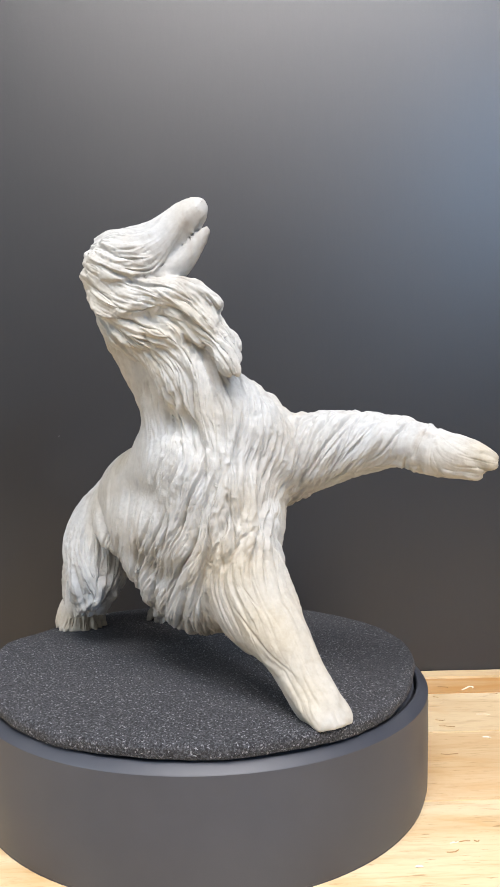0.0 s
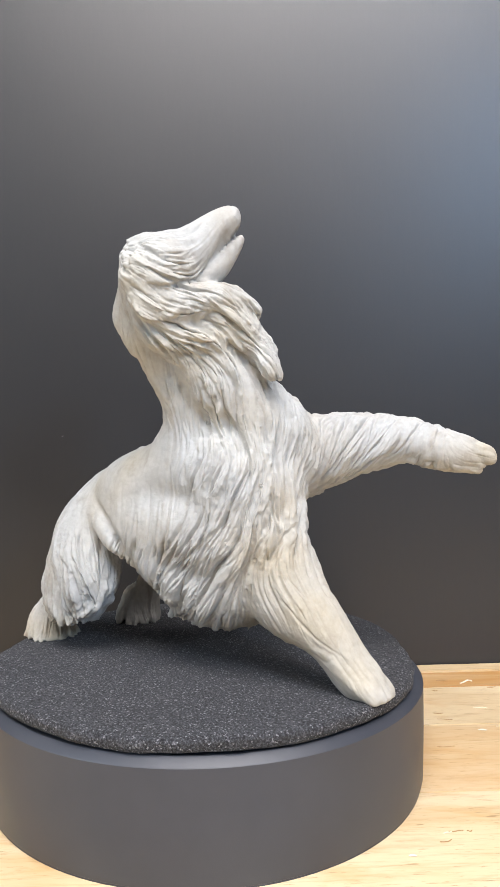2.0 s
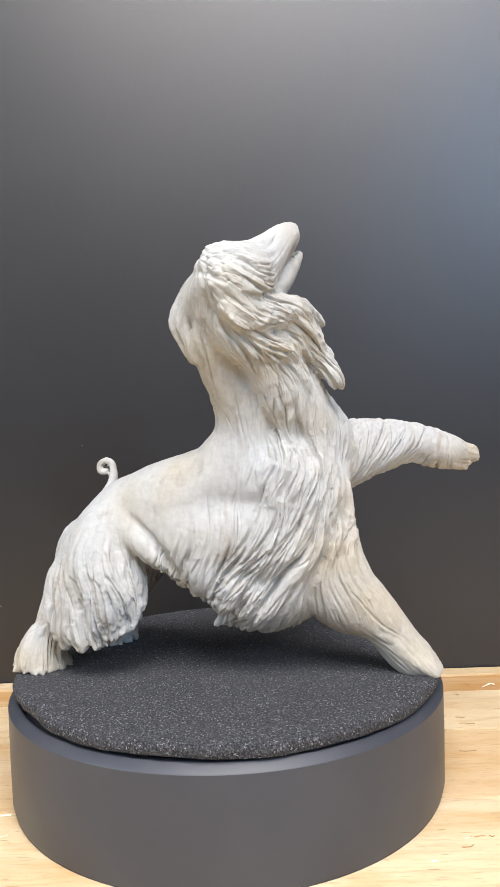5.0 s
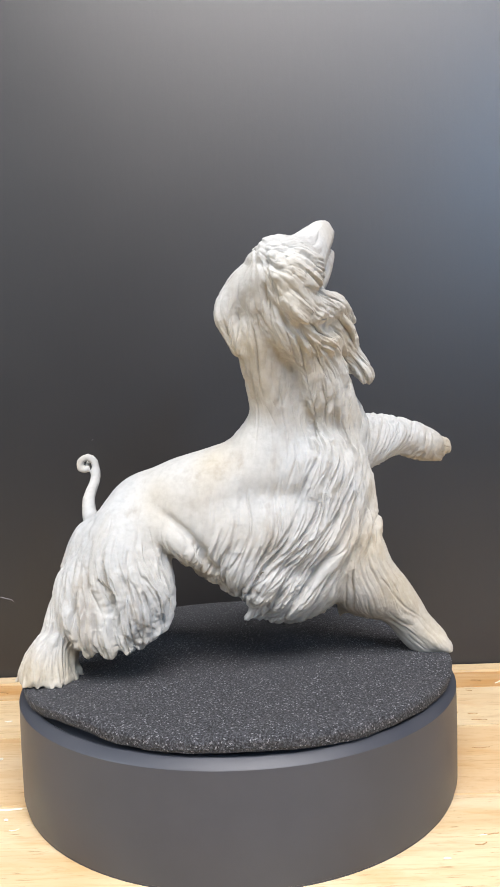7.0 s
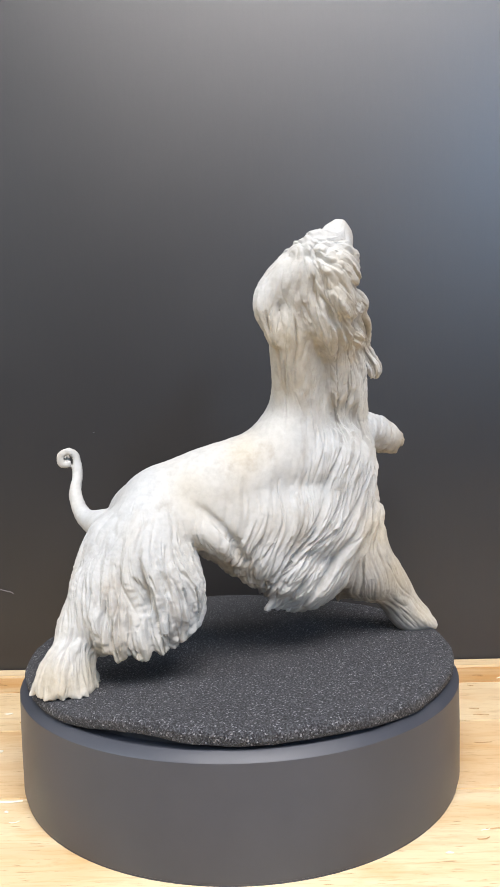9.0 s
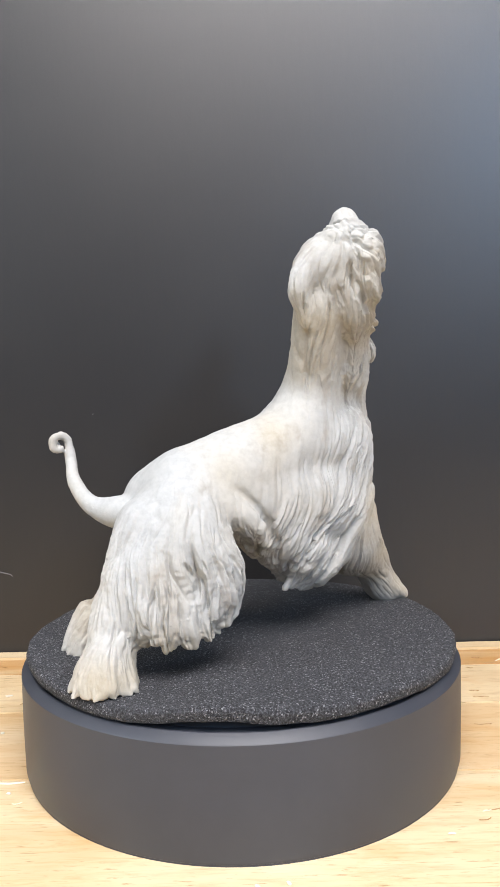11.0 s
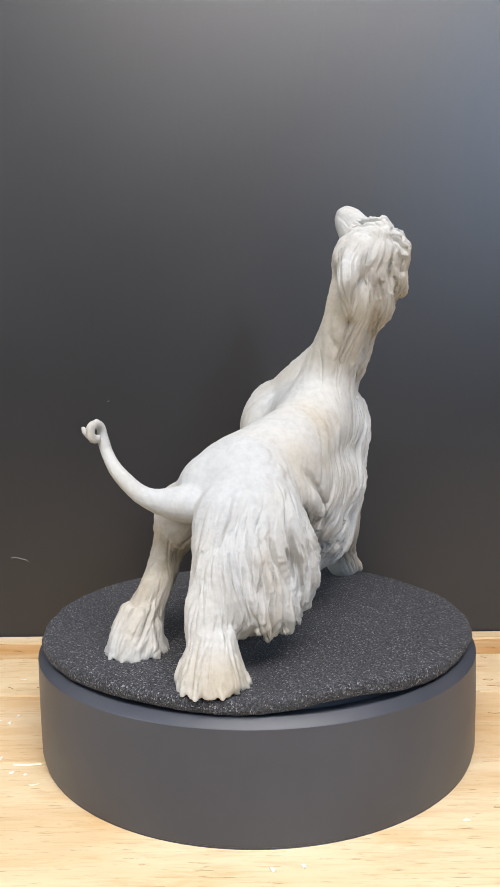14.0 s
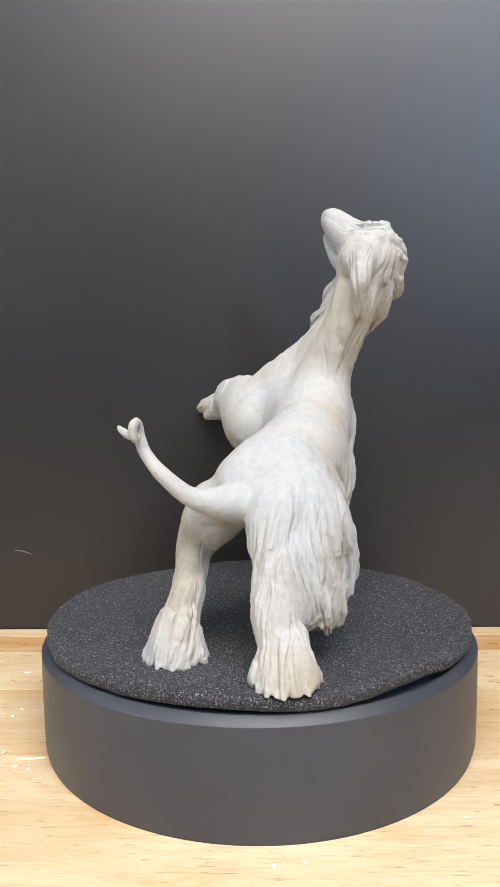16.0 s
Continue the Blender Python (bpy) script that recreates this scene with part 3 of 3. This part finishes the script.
    # lie of the coat: place, way, depth of the carving
    hints = (
        [(-55, -12, 108, -0.8, -0.1, -0.5, 0.12), (-20, -20, 120, -0.6, -0.3, -0.5, 0.15), (10, -20, 128, -0.3, -0.4, -0.8, 0.25), (-25, -50, 85, -0.15, 0, -1, 0.3),
         (15, -50, 90, -0.1, 0, -1, 0.6), (20, -50, 112, -0.1, 0, -1, 0.35), (-5, -50, 60, -0.3, 0, -0.9, 0.8), (50, -45, 104, -0.2, 0, -1, 1), (52, -42, 72, -0.65, 0, -0.75, 1.2), (28, -45, 52, -0.7, 0.1, -0.7, 1.2), (68, -35, 84, -0.5, 0, -0.85, 1.1)]
        + [(50, -36, 132, 0.1, 0.1, -1, 1), (35, -58, 152, 0.25, 0.1, -1, 0.75), (10, -55, 165, 0, 0.1, -1, 0.55), (18, -58, 150, 0, 0.1, -1, 0.5), (80, -10, 110, -0.1, -0.2, -1, 1), (78, -8, 85, -0.2, -0.2, -1, 1), (70, -20, 140, 0, 0, -1, 1), (20, -8, 140, -0.2, 0.5, -0.8, 0.2), (40, 8, 120, 0, 0.4, -0.9, 0.3)]
        + [(35, -78, 208, 0.75, 0.5, -0.3, 1.3), (28, -66, 228, 0.7, 0.6, -0.15, 1.1), (10, -66, 204, -0.3, 0.1, -1, 0.6), (4, -66, 185, -0.1, 0, -1, 0.8), (50, -58, 184, 0.75, 0.5, -0.4, 1.4), (68, -32, 176, 0.6, 0.3, -0.7, 1.3), (50, -42, 228, 0.5, 0.55, 0.65, 0.08)]
        + [(90, 18, 122, -0.35, -0.3, -0.9, 0.8), (110, 45, 122, -0.3, -0.3, -0.9, 0.7), (136, 70, 116, 0.6, 0.6, -0.2, 0.5), (85, -25, 45, 0.35, 0.15, -0.9, 0.55), (75, -8, 45, 0, 0.1, -1, 0.6), (98, -16, 24, 0.6, 0.1, -0.8, 0.35), (112, -6, 10, 0.7, 0.1, -0.7, 0.4)]
        + [(-62, -52, 84, -0.1, 0, -1, 0.4), (-45, -62, 52, 0.25, 0, -1, 1.5), (-62, -62, 42, 0.2, 0, -1, 1.4), (-36, -58, 60, 0.35, 0, -0.95, 1.1), (-85, -45, 55, -0.1, 0, -1, 0.9), (-103, -46, 12, -0.15, -0.15, -1, 0.7), (-70, 25, 45, -0.3, 0.1, -1, 0.7), (-87, 25, 8, -0.3, 0.3, -0.9, 0.7), (-88, 10, 82, -0.3, 0.8, 0.3, 0.1), (-90, 30, 100, 0, 0.2, 1, 0.1)])
    hints += [(-68, -22, 97, -0.5, -0.3, -0.8, 0.05), (-45, 8, 98, -0.6, 0.5, -0.6, 0.05), (-78, -4, 88, -0.6, 0.5, -0.4, 0.05), (-5, -8, 122, -0.4, 0.5, -0.8, 0.05), (-32, -44, 106, -0.3, -0.2, -0.9, 0.08), (8, -48, 118, -0.2, -0.2, -1, 0.12),
              (40, 28, 128, 0.2, 0.3, -0.9, 0.15), (72, 44, 112, -0.3, -0.4, -0.9, 0.7), (105, 62, 118, -0.3, -0.4, -0.9, 0.7), (46, -46, 226, 0.5, 0.55, 0.65, 0), (54, -36, 238, 0.5, 0.55, 0.65, 0), (58, -31, 226, 0.5, 0.55, 0.65, 0), (44, -40, 214, 0.5, 0.55, 0.65, 0.05), (24, -40, 168, 0, 0.4, -1, 0.3), (40, -30, 190, 0.2, 0.4, -0.9, 0.4)]
    flow = coat_flow(hints)
    c.lay_locks(flow, 46, (0.05, 0.08), (0.0016, 0.0027), 0.155, 0.8)
    c.lay_locks(flow, 70, (0.045, 0.08), (0.0014, 0.0023), 0.02, 0.95)
    verts, quads = c.skin()
    verts, quads = refine(soften(verts, quads, 0.5), quads)
    verts = soften(verts, quads, 0.6)
    return dog_object(*carve(verts, quads, flow, c.f))


def normals_of(verts, quads):
    n = np.cross(verts[quads[:, 2]] - verts[quads[:, 0]], verts[quads[:, 3]] - verts[quads[:, 1]])
    out = np.zeros_like(verts)
    for i in range(4):
        for a in range(3):
            out[:, a] += np.bincount(quads[:, i], n[:, a], len(verts))
    return out / (np.linalg.norm(out, axis=1, keepdims=True) + 1e-12)


def soften(verts, quads, share):
    """Draws each point towards the mean of its neighbours."""
    total, count = np.zeros_like(verts), np.zeros(len(verts))
    for i in range(4):
        for j in ((i + 1) % 4, (i + 3) % 4):
            for a in range(verts.shape[1]):
                total[:, a] += np.bincount(quads[:, i], verts[quads[:, j], a], len(verts))
            count += np.bincount(quads[:, i], minlength=len(verts))
    return verts + share * (total / np.maximum(count, 1)[:, None] - verts)


def refine(verts, quads):
    """Cuts every quad into four."""
    n = len(verts)
    e = np.sort(np.stack([quads, np.roll(quads, -1, 1)], 2).reshape(-1, 2), 1)
    key, inverse = np.unique(e[:, 0].astype(np.int64) * n + e[:, 1], return_inverse=True)
    mids = (verts[key // n] + verts[key % n]) / 2
    m = n + inverse.reshape(-1, 4)
    c = n + len(key) + np.arange(len(quads))
    out = np.concatenate([np.stack([quads[:, i], m[:, i], c, m[:, (i + 3) % 4]], 1) for i in range(4)])
    return np.vstack([verts, mids, verts[quads].mean(1)]), out


def carve(verts, quads, flow, solid):
    """Rounded strands along the coat, then tool strokes cut between them."""
    top = np.array(flow.shape[:3]) - 1
    depth = flow[tuple(np.clip(np.rint((verts - LOW) / FLOW_STEP).astype(int), 0, top).T)][:, 3]
    depth = soften(np.repeat(depth[:, None], 3, 1), quads, 0.9)[:, :1]

    def strands(size, reach, seed):
        x = comb(verts, flow, size, reach, seed)[:, None].astype(float)
        for i in range(3):
            x = soften(x, quads, 0.75)
        return x / x.std()

    seeds = verts
    rows, quads = refine(np.hstack([verts, depth, strands(0.0058, 0.11, 3), strands(0.0031, 0.075, 1)]), quads)
    verts, depth, broad, coarse = rows[:, :3], rows[:, 3], rows[:, 4], rows[:, 5]
    verts = soften(verts, quads, 0.6)
    n = normals_of(verts, quads)

    def rounded(x):
        return np.minimum(np.sqrt(x * x + 0.06), 1.6)

    move = depth * (0.0012 * (rounded(broad) - 0.95) + 0.0007 * (rounded(coarse) - 0.9)) + 0.0002
    # long partings, locks, hairs: number, length, half width, depth
    for kind, (count, long, wide, deep) in enumerate((
            (420, (0.018, 0.055), (0.0011, 0.0019), (0.0011, 0.0024)),
            (2300, (0.010, 0.036), (0.0006, 0.0011), (0.0003, 0.0010)),
            (4200, (0.005, 0.018), (0.0004, 0.0006), (0.0002, 0.0004)))):
        move -= strokes(verts, n, seeds, flow, solid, count, long, wide, deep, kind)
    return soften(verts + n * (move * np.clip(verts[:, 2] / 0.004, 0, 1))[:, None], quads, 0.3), quads


def strokes(verts, normals, seeds, flow, solid, count, long, wide, deep, kind):
    """Depths of V-shaped strokes drawn along the coat with a pointed tool."""
    rng = np.random.default_rng(70 + kind)
    pick = seeds[rng.choice(len(seeds), count * 6)]
    lie = trilinear(flow, (pick - LOW) / FLOW_STEP, False)[:, 3]
    share = np.clip((lie - 0.22) / 0.75, (0.0, 0.02, 0.08)[kind], 1)
    pick = pick[rng.random(len(pick)) < share][:count]
    m, step = len(pick), 0.0005
    length, half, cut = (rng.uniform(*v, m) for v in (long, wide, deep))
    turn, p, at, size = rng.normal(0, 0.13, m)[:, None], pick.copy(), [], []
    for i in range(int(long[1] / step)):
        g = np.stack([trilinear(solid, (p - LOW) / VOX + e, False) - trilinear(solid, (p - LOW) / VOX - e, False) for e in np.eye(3)], 1)
        g /= np.linalg.norm(g, axis=1, keepdims=True) + 1e-9
        p = p - g * trilinear(solid, (p - LOW) / VOX, False)[:, None] * 0.7
        here = trilinear(flow, (p - LOW) / FLOW_STEP, False)
        d = here[:, :3] - g * (here[:, :3] * g).sum(1, keepdims=True)
        d = d + turn * np.cross(g, d)
        p = p + step * d / (np.linalg.norm(d, axis=1, keepdims=True) + 1e-9)
        u = i * step / length
        live = u < 1
        taper = np.sin(np.pi * np.clip(u, 0, 1) ** 0.6) * np.clip(1.25 * here[:, 3] - 0.1, 0.2, 1.25)
        at.append(p[live])
        size.append(np.stack([half * (0.6 + 0.4 * taper), cut * taper], 1)[live])
    at, size = np.vstack(at), np.vstack(size)
    # spread every point of the strokes to the skin round it
    cell = wide[1] * 1.1
    dims = np.ceil((HIGH - LOW) / cell).astype(np.int64) + 3
    key = (((verts - LOW) / cell).astype(np.int64) + 1) @ np.array([dims[1] * dims[2], dims[2], 1])
    order = np.argsort(key, kind="stable")
    start = np.searchsorted(key[order], np.arange(dims.prod() + 1))
    home = ((at - LOW) / cell).astype(np.int64) + 1
    out = np.zeros(len(verts))
    for dx in (-1, 0, 1):
        for dy in (-1, 0, 1):
            for dz in (-1, 0, 1):
                k = (home + (dx, dy, dz)) @ np.array([dims[1] * dims[2], dims[2], 1])
                k = np.clip(k, 0, len(start) - 2)
                a, num = start[k], start[k + 1] - start[k]
                total = num.sum()
                if not total:
                    continue
                q = np.repeat(np.arange(len(at)), num)
                v = order[np.arange(total) - np.repeat(np.cumsum(num) - num, num) + np.repeat(a, num)]
                off = verts[v] - at[q]
                up = (off * normals[v]).sum(1)
                near = np.sqrt(np.maximum((off * off).sum(1) - up * up, 0)) / size[q, 0]
                hit = near < 1
                np.maximum.at(out, v[hit], (size[q, 1] * (1 - near))[hit])
    return out


def dog_object(verts, quads):
    ahead, left = np.array([0.5, -0.8660254, 0]), np.array([0.8660254, 0.5, 0])
    xyz = verts[:, :1] * ahead + verts[:, 1:2] * left + verts[:, 2:] * np.array([0, 0, 1.0])
    me = bpy.data.meshes.new("dog_sculpture")
    me.vertices.add(len(xyz))
    me.vertices.foreach_set("co", xyz.astype(np.float32).ravel())
    me.loops.add(quads.size)
    me.loops.foreach_set("vertex_index", quads.astype(np.int32).ravel())
    me.polygons.add(len(quads))
    me.polygons.foreach_set("loop_start", np.arange(0, quads.size, 4, dtype=np.int32))
    me.polygons.foreach_set("use_smooth", np.ones(len(quads), bool))
    me.update(calc_edges=True)
    me.materials.append(CLAY)
    ob = new("dog_sculpture", me)
    return tagged(ob, "grey clay sculpture of a long-haired hound with one raised foreleg", "sculpture")


def motions(platter, pad, dog):
    rows = [i * 0.5 for i in range(33)]
    walk(platter, [(t, pose(0, 0, 0, 0, 0, RATE * t)) for t in rows])
    walk(pad, [(t, pose(0, 0, PAD_TOP, 0, 0, RATE * t)) for t in rows])
    walk(dog, [(t, pose(0, 0, PAD_TOP, 0, 0, RATE * t)) for t in rows])


marks(setting(), table())
clay_crumbs()
TURNTABLE, PLATTER = turntable()
PAD = foam_pad()
DOG = sculpture()

motions(PLATTER, PAD, DOG)
